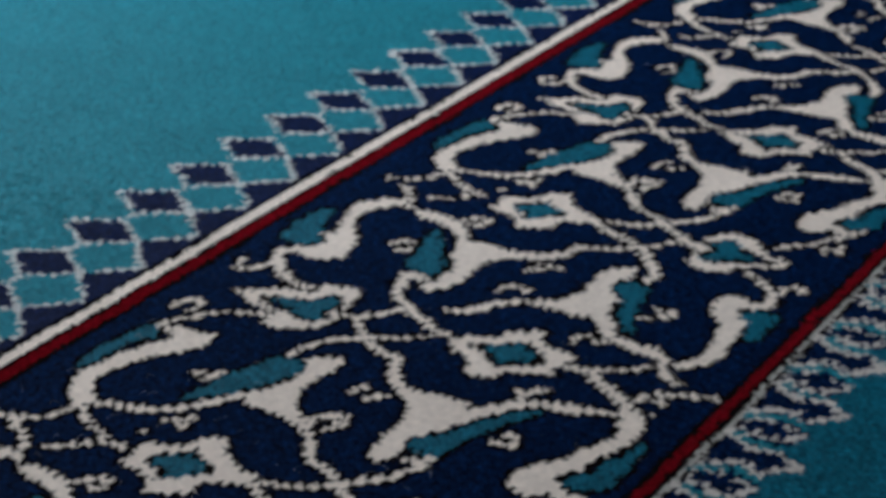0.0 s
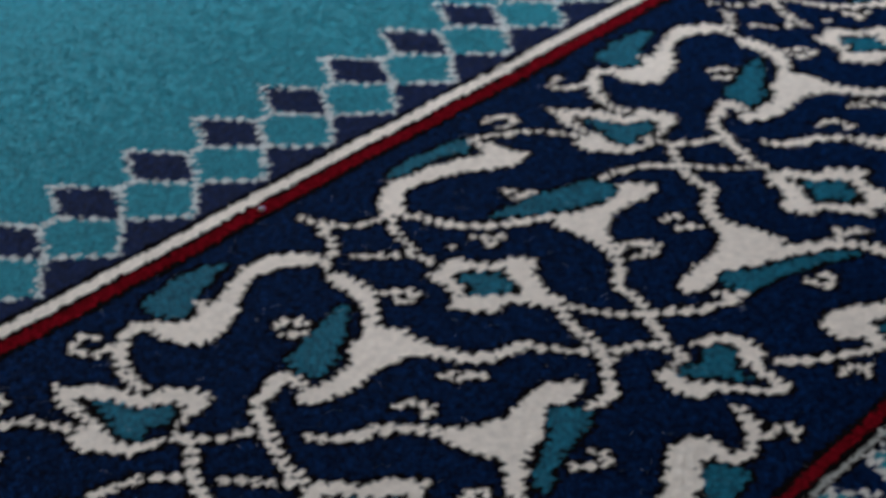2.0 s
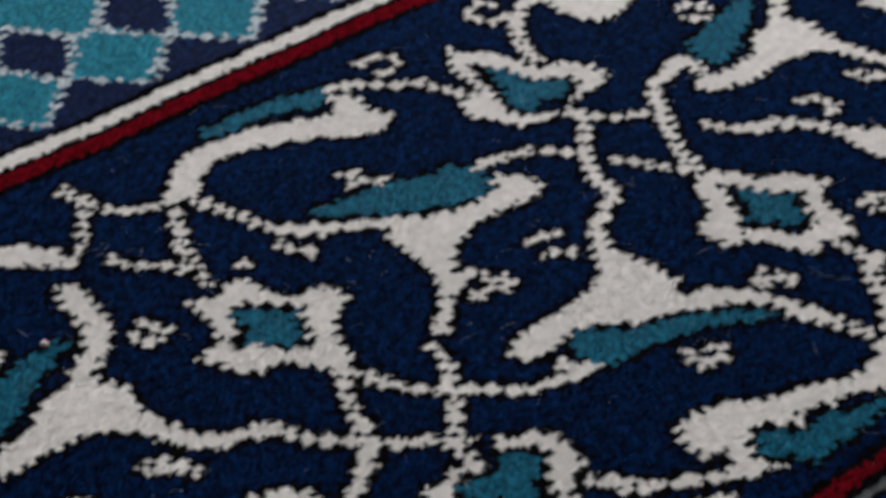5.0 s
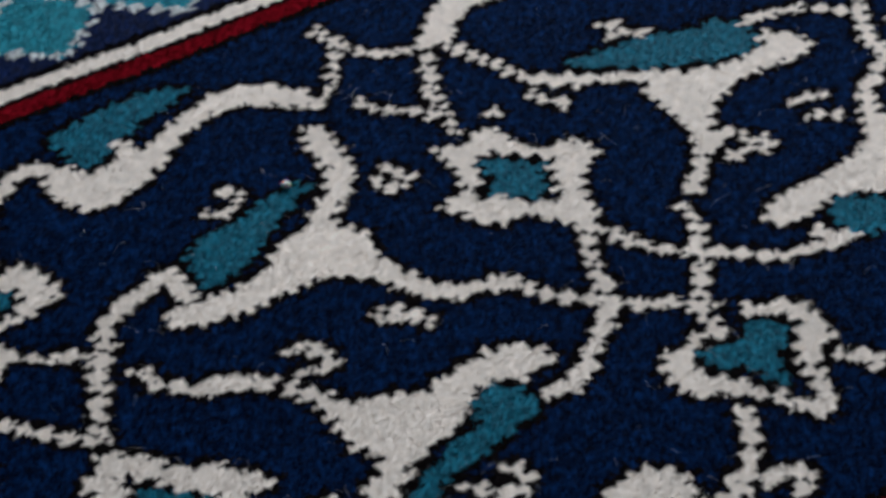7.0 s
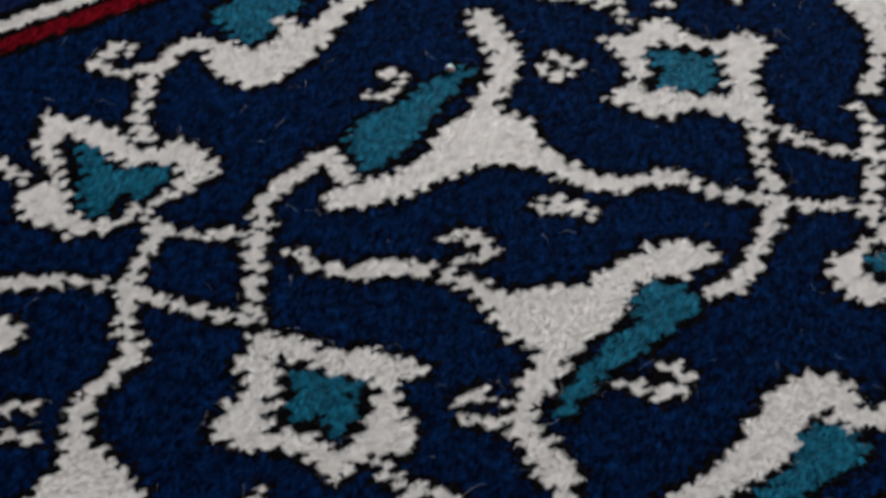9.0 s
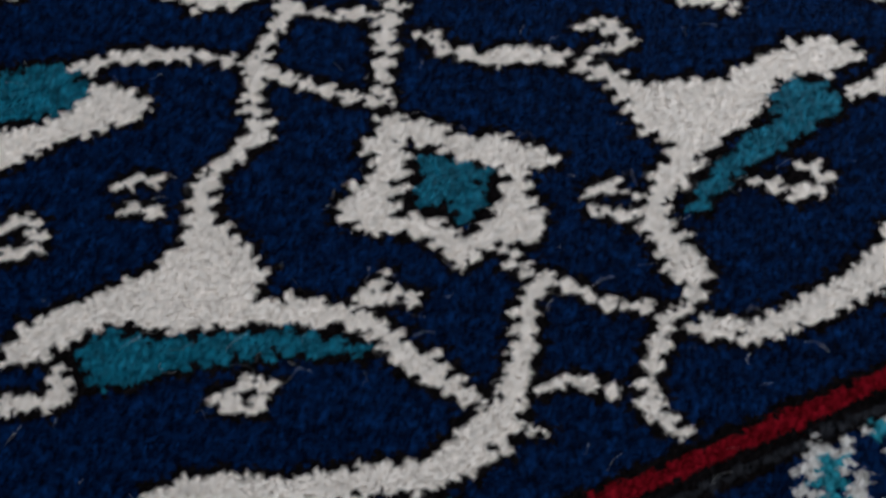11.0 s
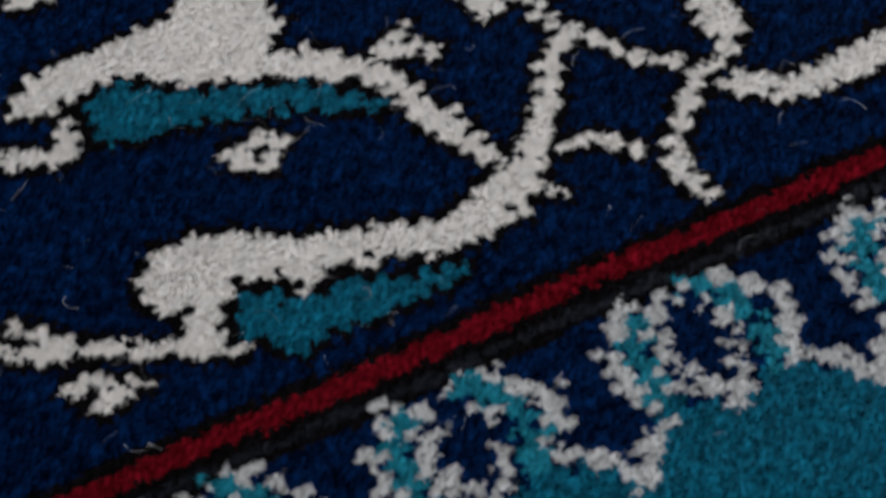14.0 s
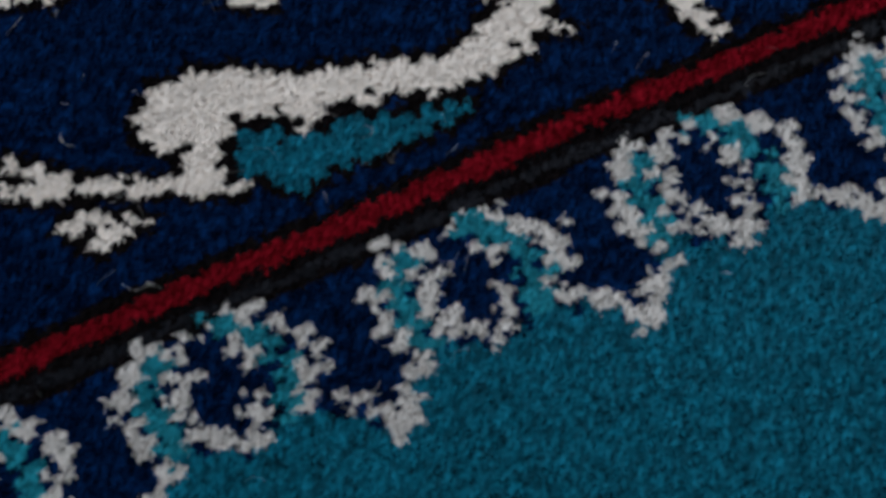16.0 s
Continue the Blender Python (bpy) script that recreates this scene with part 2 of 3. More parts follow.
# each figure: name, yarn, how it is drawn ("area" or two widths of a line), drawing, label, and the figure that it sits in
FIGURES = [
    ('tendril', IVORY, (1.7, 1.5), '-75.3,112.9 -74.3,108.5 -71.3,103 -64.2,100.6', 'slender ivory tendril', ''),
    ('tendril', IVORY, (1.6, 1.6), '-74.7,108 -77.7,103.5 -81.2,99.7 -86.4,96.6', 'slender ivory tendril', ''),
    ('tendril', IVORY, (1.7, 1.5), '-64.3,99.3 -67.6,95.9 -70.1,90.3 -72.1,82.2', 'slender ivory tendril', ''),
    ('tendril', IVORY, (1.4, 1.4), '-79.3,95.6 -77.1,91.8 -73.7,88.7 -71.9,85.2', 'slender ivory tendril', ''),
    ('tendril', IVORY, (1.6, 2.2), '-54.4,53.9 -56.9,52.2 -58.8,47.2 -61.8,43.2 -65.1,39 -67,35.1 -67.5,31.5', 'slender ivory tendril', ''),
    ('tendril', IVORY, (1.9, 1.5), '-26.8,78.7 -21.9,78.6 -15.6,75.6 -12.1,71.9 -9.1,67.9 -5.8,62.9 -1.2,57.6', 'slender ivory tendril', ''),
    ('tendril', IVORY, (1.8, 1.3), '-77.6,45.5 -73.8,41.6 -69.8,39.1 -65.7,35.7', 'slender ivory tendril', ''),
    ('tendril', IVORY, (1.6, 1.4), '-141.2,84.7 -140.2,81.8 -140.7,78 -138.5,77.2 -135.5,74.2 -130.8,71.6', 'slender ivory tendril', ''),
    ('tendril', IVORY, (1.8, 1.5), '-30.6,109 -26.3,107.4 -21.4,103.8 -17.4,100.4 -13.8,93.3', 'slender ivory tendril', ''),
    ('branch', IVORY, 'area', '-87.9,94.9 -85.7,93 -86,86.7 -87,83 -90.5,79.2 -94.6,75.9 -92.8,72 -93.3,67.1 -92.3,61.6 -89.3,57.3 -84.9,55.2 -82.5,55.1 -81.7,52.6 -79.5,48.6 -76.2,45.1 -77.2,43.7 -81,47.8 -83.7,52.2 -89,54.1 -92.5,56.2 -94.6,59.3 -96.2,63.1 -98.6,65.8 -101.8,67.3 -105.5,67.7 -111.2,67.4 -116.9,68.3 -120.8,70.4 -120.1,73.6 -116.2,72.6 -110.2,72 -105.9,73.3 -103.2,76 -98.4,77.2 -94.1,80.3 -91.2,83.8 -90,88 -89.9,91.6', 'ivory forked branch with a swollen middle', ''),
    ('stroke', IVORY, (2.6, 1.9), '-116.9,74.1 -116.4,78.8 -120.2,78.3 -124.7,77 -127.7,74.8 -129,71.6 -132.1,67.9 -132.9,65 -135.5,61.2 -135.9,58.2', '', '='),
    ('leaf', TEAL, 'area', '-90.6,87 -94.7,83.5 -97.6,81.4 -103.8,77.7 -107.6,75.2 -111.5,74.1 -113.8,74.2 -114.1,77.2 -113.2,81.1 -111,82.2 -105.7,83.1 -100,84.5 -94.4,85.5', 'turquoise leaf blade in the fork', 'branch'),
    ('branch', IVORY, 'area', '-43.5,77.4 -38.6,74.5 -32.7,72.7 -27.9,73.2 -25.4,75.7 -22.4,73.1 -21,69.2 -24.9,68 -29.9,68.6 -35.2,68.7 -38.9,67.5 -42.2,65.2 -46,60.3 -51.3,55.2 -54.2,53 -55.8,54.4 -52,57.3 -48.5,60.7 -47,66 -46.7,72.4 -47.2,73.7', 'ivory forked branch with a swollen middle', ''),
    ('stroke', IVORY, (1.7, 2.4), '-62.2,99.3 -60.2,93.7 -58.4,88.2 -55,83.6 -50.3,80.5 -43.3,76.4', '', '='),
    ('leaf', TEAL, 'area', '-52.1,85.9 -46.5,85.2 -38.9,84.2 -32.5,81.6 -28.6,81.1 -26.3,77.4 -27.7,74 -31,73.4 -35.9,75.1 -42,77.9 -47.4,81.6', 'slim turquoise leaf blade', 'branch'),
    ('hooked_stem', IVORY, 'area', '-83.2,101 -87.7,106.4 -91.5,108.2 -96,108 -100.7,106.4 -105.7,104.2 -108,103.7 -108.7,107.4 -110.5,107.4 -110.6,104.5 -114.2,103 -117.5,105.3 -119.9,108.2 -121.7,102.6 -121.2,99.4 -119.2,96 -115.2,95.2 -110.8,96.6 -106.9,98.5 -102.9,101.5 -98.7,103.8 -94.2,104.1 -90,102.2 -85.8,98.1', 'thick ivory hooked stem', ''),
    ('stroke', IVORY, (2.8, 2.0), '-118.7,105 -121.3,108 -124.3,107.8 -127.5,105.8 -130.9,102.6 -132.4,99.6 -133.9,97.3 -134.2,93.7', '', '='),
    ('leaf', TEAL, 'area', '-97,111.8 -101.1,113.9 -106,114.3 -111.5,113.6 -116,113 -117,110.8 -116.2,105.6 -114,104.3 -110.5,106.2 -106.7,108 -102.5,109.5 -98,110.7', 'turquoise leaf blade', 'hooked_stem'),
    ('hooked_stem', IVORY, 'area', '-64.7,101.3 -61.4,105.8 -57.7,108.2 -53.9,109.2 -49.3,108.4 -43.7,107.6 -37.8,105.4 -33.1,103.1 -30.4,107.8 -28.3,105 -27.6,100.4 -27,96.4 -31.9,95.2 -36.4,97.6 -42.1,101.4 -48.7,103.7 -53.7,104.6 -57.7,102.7 -61.2,99.3', 'thick ivory hooked stem', ''),
    ('leaf', TEAL, 'area', '-30.3,108.7 -34.2,105.9 -38.6,108.6 -44.3,109.5 -48.7,109.3 -52.8,110.8 -49.8,112.1 -44.3,112.4 -37.4,111.6 -32.6,110.6', 'turquoise leaf blade', 'hooked_stem'),
    ('flower', IVORY, 'area', '-76.4,80.5 -73.4,79.1 -71.3,80.2 -67.5,79.8 -66.8,76.3 -64.6,72.4 -61.6,72.2 -58.6,68.2 -62.3,65.6 -65.6,61.6 -66.7,57 -69.2,54.8 -71.1,58.1 -74.2,62.3 -78.2,62.8 -80.7,66.6 -82.3,70.1 -78.4,71.4 -76.9,74.4 -76.8,77.2', 'square ivory blossom with a turquoise heart', ''),
    ('hole', NAVY, 'area', '-72.4,75.9 -69.6,75.4 -67.9,72.8 -64.5,70 -66.6,67.9 -67.5,65.1 -69.6,62.4 -73.2,65 -76.3,68.1 -77.9,70.3 -75.3,71.5 -74.4,74.1', '', 'flower'),
    ('heart', TEAL, 'area', '-72,75.2 -70.9,73.5 -69.2,72.8 -68.8,70.8 -66.6,69.6 -68.4,67.5 -68.7,65.2 -71.1,64.4 -72.4,66.2 -74.6,66.8 -75.5,69.3 -73.3,70.6 -73.5,73.5', 'turquoise star-shaped heart', 'flower'),
    ('bud', IVORY, 'area', '-143.5,106.6 -141.7,103.5 -139.5,101.5 -137.1,98.1 -136.2,93.7 -134.9,91.6 -131.3,91.9 -129.5,88.3 -128.9,83.8 -133.4,82.2 -138.3,82 -138.2,83.2 -135.2,83.9 -133.6,85.9 -133.8,87.9 -135.6,89 -138.3,90.7 -139.5,94 -141.2,97.2 -143.1,100 -145,96.2 -146.1,90.7 -147.1,87.2 -146.5,84.2 -142.6,82.3 -142.1,81.2 -143.6,80.7 -148.1,82.1 -150.7,85.4 -153.1,89.8 -150.9,93.2 -147.4,93 -147,96.8 -146.1,101.9 -144.1,103.2', 'three-lobed ivory bud with a turquoise heart', ''),
    ('heart', TEAL, 'area', '-141.9,97.3 -140,93.6 -139.7,90.8 -134.8,87.3 -136.2,85.1 -138.3,84.4 -141.9,85.7 -144.2,83.6 -145.8,86 -144.9,90 -143.5,91.5 -143.1,94.4', 'turquoise heart', 'bud'),
    ('tendril', IVORY, (1.4, 1.5), '-134.6,29.7 -132.3,27.2 -130.2,24 -128,20.8 -124.7,18.6', 'slender ivory tendril', ''),
    ('tendril', IVORY, (2.3, 1.7), '-120.2,22.4 -119.8,18.9 -121.1,17.1 -124.5,16.1 -127.2,13.4 -129.4,9.9 -131.4,7.9', 'slender ivory tendril', ''),
    ('tendril', IVORY, (1.4, 1.6), '-138.5,14.7 -135.3,13.8 -133.5,11.3 -131.6,8', 'slender ivory tendril', ''),
    ('tendril', IVORY, (1.6, 1.2), '-131.3,7.4 -130.3,5.8 -129.5,2.4', 'slender ivory tendril', ''),
    ('tendril', IVORY, (2.6, 1.5), '-161.3,51.1 -158.8,55.3 -156.3,57.7 -152.1,59.8 -149.9,61.1 -149.6,65 -147,69.8 -144.7,72.8 -141.2,76.2 -139.6,79.2 -141.1,83.5', 'slender ivory tendril', ''),
    ('tendril', IVORY, (2.2, 1.4), '-42.7,35.8 -47.1,36.6 -52.9,37.9 -57.5,41.5 -62.1,45.1 -65.9,49.6 -67.7,54.3', 'slender ivory tendril', ''),
    ('tendril', IVORY, (1.8, 1.8), '-68.4,31.2 -67.9,34.5 -67.2,37', 'slender ivory tendril', ''),
    ('tendril', IVORY, (2.0, 1.6), '-46.3,11.2 -50.9,13.5 -56,16.3 -59.1,20.5', 'slender ivory tendril', ''),
    ('branch', IVORY, 'area', '-128.8,68.4 -127.1,65.9 -124.7,62 -123.2,60.7 -119,58.9 -116.1,56.2 -113.8,53.8 -111.9,50.7 -110.3,48.3 -107.9,46.1 -104.8,45.2 -102.6,44 -98.7,44.4 -94.8,44.8 -91.7,45 -88.2,43.5 -86.2,40.9 -86.5,39.2 -89.1,38.5 -92.1,38.6 -94.8,40.1 -97.1,39.9 -99.8,37.8 -103,36.1 -106.2,35.5 -108.7,34.9 -111.2,32.9 -112.6,31.8 -115.4,30.5 -116.9,28.6 -117.1,25.1 -116.7,21.3 -118.3,19.1 -119.8,20.4 -120.7,23.5 -120.5,26.9 -119.7,30.1 -117.6,32.7 -114,35.4 -112.2,37.3 -113.6,41 -113.5,44.4 -113.7,48.6 -114.8,51.8 -117.5,54.9 -121.5,56.8 -124.9,58.7 -127.9,64.4', 'ivory forked branch with a swollen middle', ''),
    ('stroke', IVORY, (2.4, 1.8), '-90,35.2 -87.4,34.8 -84.2,36.1 -81.2,38.6 -78.2,40.7 -75,44.9 -73.1,49.7 -70.7,54.3 -68.3,57.1', '', '='),
    ('leaf', TEAL, 'area', '-97.6,39.1 -93.9,39.1 -92.5,36.8 -92.3,34.2 -95.1,32.7 -98.1,32.4 -103.1,31.3 -108,30.2 -111.9,28.2 -114.3,27 -113.8,29.2 -109.7,32.1 -104.9,34.2 -100.4,35.7', 'turquoise leaf blade in the fork', 'branch'),
    ('branch', IVORY, 'area', '-159.1,54.4 -158.8,50.2 -158.1,47.1 -157.5,43 -157.6,40.3 -159.8,39.1 -155.6,36.7 -152.8,34.5 -150,31 -148.8,28.1 -146.8,23 -145.6,18.8 -144.7,15.6 -146.1,15.4 -147.8,18.6 -149.9,22.1 -151,25.2 -151.5,28.3 -154.1,31.5 -157.1,33.1 -161,35.6 -165.2,37.4 -169,38.6 -172.4,41.2 -175.6,42.4 -178.8,41.8 -181.9,41.4 -185,42.2 -185.8,44.4 -183.1,46.3 -178.3,46.9 -173.7,47.2 -168.9,47.6 -165.4,48.8 -163,51.5 -161.5,53.9', 'ivory forked branch with a swollen middle', ''),
    ('stroke', IVORY, 'area', '-181.9,40.7 -180.5,38.4 -180.6,35.6 -182.3,34.8 -185.2,35.9 -187.7,38 -185.5,37.8 -182.9,37.4', '', '='),
    ('leaf', TEAL, 'area', '-177.9,41 -176.4,41.9 -174.1,41.5 -170.9,38.4 -165.6,36.3 -161.4,34.6 -157.5,32.1 -153.8,29.3 -151.9,26.5 -154.5,27.7 -158.5,29.8 -162.7,31.4 -166.9,32.8 -171.3,33.9 -175.3,34.4 -178.2,35.5 -178.5,38.1', 'slim turquoise leaf blade', 'branch'),
    ('hooked_stem', IVORY, 'area', '-141.8,13.5 -143.6,10.8 -146.9,9.3 -150.3,8.6 -153.5,8.8 -155.3,8.5 -156.4,9.9 -158.9,10.5 -160.4,9.6 -161,10.9 -163.4,11.8 -165.6,11.8 -166.7,9.7 -167.4,11.4 -169.5,13.1 -171.8,14.3 -173.9,13 -175.7,10.5 -175.4,9 -173.3,7 -174.3,6.5 -177.1,7.6 -179.7,9.2 -179.1,11.6 -177.6,13.5 -180.1,14.1 -181,16.9 -180.5,19.1 -178.8,20.7 -176.4,21.2 -173.2,20.6 -169.9,19.3 -166.8,17 -163.9,15.9 -159.9,14.9 -156.1,13.3 -152.6,12.2 -149.9,13.3 -147.1,14.4 -145,15.1', 'thick ivory hooked stem', ''),
    ('stroke', IVORY, (3.4, 1.5), '-146.4,12 -143.6,14.2 -140.9,16.7 -139.2,19 -137.4,21.3 -136.1,24.6 -133.9,26 -133.1,27.6 -134,30.3 -134.1,33.4', '', '='),
    ('stroke', IVORY, (2.0, 1.7), '-179,9.5 -181.8,10.9 -184.9,12.8 -188.1,14.4 -190.1,16.4 -192.1,18.5 -193.2,19.3', '', '='),
    ('leaf', TEAL, 'area', '-150.7,7 -154.3,5.8 -157.2,5.5 -160.5,5.5 -163.5,5 -166.5,5.5 -169.2,4.9 -171,5.2 -171.7,6.8 -173.9,8.9 -174.1,10.4 -172.4,12.6 -170.4,12.2 -168.3,10.5 -166.6,9.3 -163.1,9.9 -159.4,8 -155.3,7.3', 'turquoise leaf blade', 'hooked_stem'),
    ('hooked_stem', IVORY, 'area', '-121.5,15.4 -115.3,12.4 -110.5,12.8 -106.8,13.3 -102.2,14.3 -97.4,17 -93.6,19.4 -89.1,19.5 -86,17.6 -85.6,14.5 -86.9,12.4 -88.6,13 -90.9,13.9 -93.8,12.9 -97.1,10.3 -101.9,9.6 -107.3,9.4 -111.6,8.8 -116,9.1 -119,10.7 -122.3,13.3', 'thick ivory hooked stem', ''),
    ('stroke', IVORY, (2.8, 1.9), '-88.8,12.2 -85.9,10 -83.2,10.5 -79,12.8 -76.1,16 -74.1,19.9', '', '='),
    ('leaf', TEAL, 'area', '-94.3,12.2 -92.1,12.3 -89.8,10.4 -89.9,6.8 -93,6 -97.4,6 -100.4,5.7 -104.1,7.4 -101.1,8.7 -98,9.1', 'turquoise leaf blade', 'hooked_stem'),
    ('flower', IVORY, 'area', '-137.8,57 -135,55 -132.3,52.1 -131,49 -127.5,48 -125,44.8 -123.3,41.5 -126.7,41.4 -128.3,38.7 -128.4,35.1 -130.2,31.7 -132.9,32.7 -136.4,33.3 -138.9,32 -139.8,34.2 -141.4,37.7 -143.3,40.5 -145.7,40.9 -147.4,44.5 -147,46.9 -143.1,48.5 -141.3,51.2 -141.5,53.7 -139,54.3', 'square ivory blossom with a turquoise heart', ''),
    ('hole', NAVY, 'area', '-137.1,53.2 -134.6,50 -132.8,46.6 -130,44.2 -129,42.7 -130.9,40.1 -132.6,37.4 -134.3,36.5 -137,36.2 -138.7,39.3 -140.5,41.2 -142.8,42.4 -140.8,45.4 -139.1,47.3 -137.5,50.1', '', 'flower'),
    ('heart', TEAL, 'area', '-135.6,49.1 -133.8,47.2 -132.8,45.2 -130.3,43.4 -132.5,42.3 -132.7,39.7 -134.8,38.1 -136.5,38.6 -136.7,40.9 -139.1,42.7 -139,44.5 -137.1,45.7 -137.1,48', 'turquoise star-shaped heart', 'flower'),
    ('bud', IVORY, 'area', '-64.6,33.9 -60.3,32.8 -57.1,30.5 -56.5,27.1 -57.9,23.4 -61.5,21.2 -63.4,17 -64.2,14.2 -67.4,14.2 -70.4,18.5 -72.9,22.4 -76.6,23.9 -78.1,27.1 -77.2,31 -75.2,33.1 -72.8,32 -71.1,33.1 -68,32.7 -68.4,31.2 -71.5,31.4 -73.7,29.7 -73.4,27 -71.1,23.7 -69.1,20.1 -67.3,17.2 -65.6,17.3 -64.2,22 -61.7,26 -59.4,27.7 -60.6,30.3 -63.7,31.8', 'three-lobed ivory bud with a turquoise heart', ''),
    ('heart', TEAL, 'area', '-64.2,31.2 -61.2,28.6 -62,26.2 -64.8,25.3 -66.4,22.4 -66.3,19.5 -68.3,22 -69.2,24.9 -72.1,27.5 -72.9,30.3 -69.6,29.7 -67.4,28.8', 'turquoise heart', 'bud'),
    ('curl', IVORY, (1.7, 1.5), '-102,86.8 -103.5,89.4 -106.2,90', 'small ivory curl', ''),
    ('stroke', IVORY, (1.6, 1.6), '-107.4,87.2 -106.1,85.4 -104.2,85.3', '', '='),
    ('curl', IVORY, (1.7, 1.5), '-85.8,82.2 -83.7,80.7 -82.3,77.3 -85.5,77 -86.1,79.6', 'small ivory curl', ''),
    ('curl', IVORY, (1.7, 1.5), '-99.6,58.3 -96.9,57.4', 'small ivory curl', ''),
    ('stroke', IVORY, (1.6, 1.6), '-99,56.1 -96.2,55.4 -95,52.9', '', '='),
    ('curl', IVORY, (1.7, 1.5), '-22.1,111.2 -18.5,111.4 -16.3,108.5 -19.1,106.6 -21.1,107.6', 'small ivory curl', ''),
    ('curl', IVORY, (1.7, 1.5), '-42.1,90 -40.1,88.9', 'small ivory curl', ''),
    ('stroke', IVORY, (1.6, 1.6), '-42.8,87.1 -40.1,86.5 -38.3,85', '', '='),
    ('curl', IVORY, (1.7, 1.5), '-59.4,83 -58.4,80.5 -56,78.5', 'small ivory curl', ''),
    ('stroke', IVORY, (1.6, 1.6), '-60.4,78.6 -58.5,78.1', '', '='),
    ('curl', IVORY, (1.7, 1.5), '-42.9,60.1 -40.7,59 -40.2,56.1 -42.7,55.1', 'small ivory curl', ''),
    ('curl', IVORY, (1.7, 1.5), '-132.4,111.9 -130.4,113.1 -128.6,110.6', 'small ivory curl', ''),
    ('stroke', IVORY, (1.6, 1.6), '-134.3,111.2 -132.3,107.5 -129.1,106.8', '', '='),
    ('curl', IVORY, (1.7, 1.5), '-111.6,58.5 -108.9,58.1 -108.2,54 -111.1,54', 'small ivory curl', ''),
    ('curl', IVORY, (1.7, 1.5), '-123.6,35.5 -120.9,35.4 -120,34', 'small ivory curl', ''),
    ('stroke', IVORY, (1.6, 1.6), '-124,33.4 -122.1,31.9 -120.7,30.2', '', '='),
    ('curl', IVORY, (1.7, 1.5), '-106.4,28.8 -105.2,26.8 -101.8,24.4 -99.9,26.2 -101.3,28.4', 'small ivory curl', ''),
    ('curl', IVORY, (1.7, 1.5), '-150.3,33.2 -146.9,35.2', 'small ivory curl', ''),
    ('stroke', IVORY, (1.6, 1.6), '-148.7,32.7 -145.8,32 -145.2,29.9', '', '='),
    ('curl', IVORY, (1.7, 1.5), '-167.1,60.3 -164.4,60.5 -163,59', 'small ivory curl', ''),
    ('stroke', IVORY, (1.6, 1.6), '-167.4,56.7 -165.4,56.1 -164.1,54.4', '', '='),
    ('curl', IVORY, (1.7, 1.5), '-180.9,60.3 -177.6,60.8 -177.2,57.3 -180.3,56.3 -181.2,57.3', 'small ivory curl', ''),
    ('curl', IVORY, (1.7, 1.5), '-167.6,29.6 -167.4,26.8 -164.9,25.8 -163.3,28.1 -165.5,28.8', 'small ivory curl', ''),
    ('curl', IVORY, (1.7, 1.5), '-190.1,9.9 -188.2,10.9 -187.2,9.1', 'small ivory curl', ''),
    ('stroke', IVORY, (1.6, 1.6), '-188.2,7 -186,8.1 -184.1,8.1', '', '='),
    ('curl', IVORY, (1.7, 1.5), '-79.1,9.8 -75.8,10 -74.3,7.5 -76.9,6.7', 'small ivory curl', ''),
    ('dot', IVORY, (1.1, 1.1), '-136.5,11.2 -136.7,10.3', 'tiny ivory dot', ''),
    ('dot', IVORY, (1.1, 1.1), '-142,10.5 -141.7,10.2', 'tiny ivory dot', ''),
    ('dot', IVORY, (1.1, 1.1), '-65.6,83.1 -65.3,82.4', 'tiny ivory dot', ''),
]

field_up = piece("field", LIGHT_TEAL, 0, "plain turquoise wool pile of the open field", "stuff")
field_low = piece("lower_field", TEAL, 0, "plain turquoise wool pile beyond the scalloped edge", "stuff")
ground = piece("border_ground", NAVY, 0, "navy wool pile of the wide border", "stuff")
guard_ground = piece("guard_ground", NAVY, 0, "navy wool pile beside the scallops", "stuff")
guard_up = piece("upper_guard_ground", GUARD_NAVY, 0, "navy wool pile beside the white stripe", "stuff")
contour = piece("contour", BLACK, 0, "thin black contour round the border's figures", "stuff")
red_a = piece("red_stripe", RED, 0, "narrow dark red stripe along the border")
red_b = piece("red_stripe", RED, 0, "narrow dark red stripe along the border")
white_a = piece("white_stripe", IVORY, 0, "narrow off-white stripe beside the red one")
grey_b = piece("grey_stripe", GREY, 0, "thin grey stripe beside the red one", "stuff")
line_a = piece("black_line", BLACK, 0, "thin black lines between the stripes")
tile_line = piece("tile_outline", PALE, 0, "pale outline round the stepped lozenges", "stuff")

# bands across the carpet
wob = 0.35 * np.sin(gx / 17.0) + 0.25 * np.sin(gx / 5.3 + 1) + 1.3 * knot_y + rng.normal(0, 0.12, gx.shape)
yy = gy + wob * 0.6 - np.where(gy > 60, np.interp(gx, [-130, -60, 0, 100], [0.75, -0.45, 0.0, 0.0]), 0.0)   # the weaving strays a little
owner[:] = ground
owner[yy > 127.0] = guard_up
owner[yy < -1.3] = guard_ground
for lo, hi, index in ((117.4, 118.8, line_a), (118.8, 121.65, red_a), (121.65, 122.8, line_a), (122.8, 125.5, white_a), (125.5, 127.0, line_a),
                      (0.85, 2.1, line_a), (-1.2, 0.85, red_b), (-2.6, -1.2, line_a), (-3.6, -2.6, grey_b), (-4.5, -3.6, line_a)):
    owner[(yy > lo) & (yy <= hi)] = index

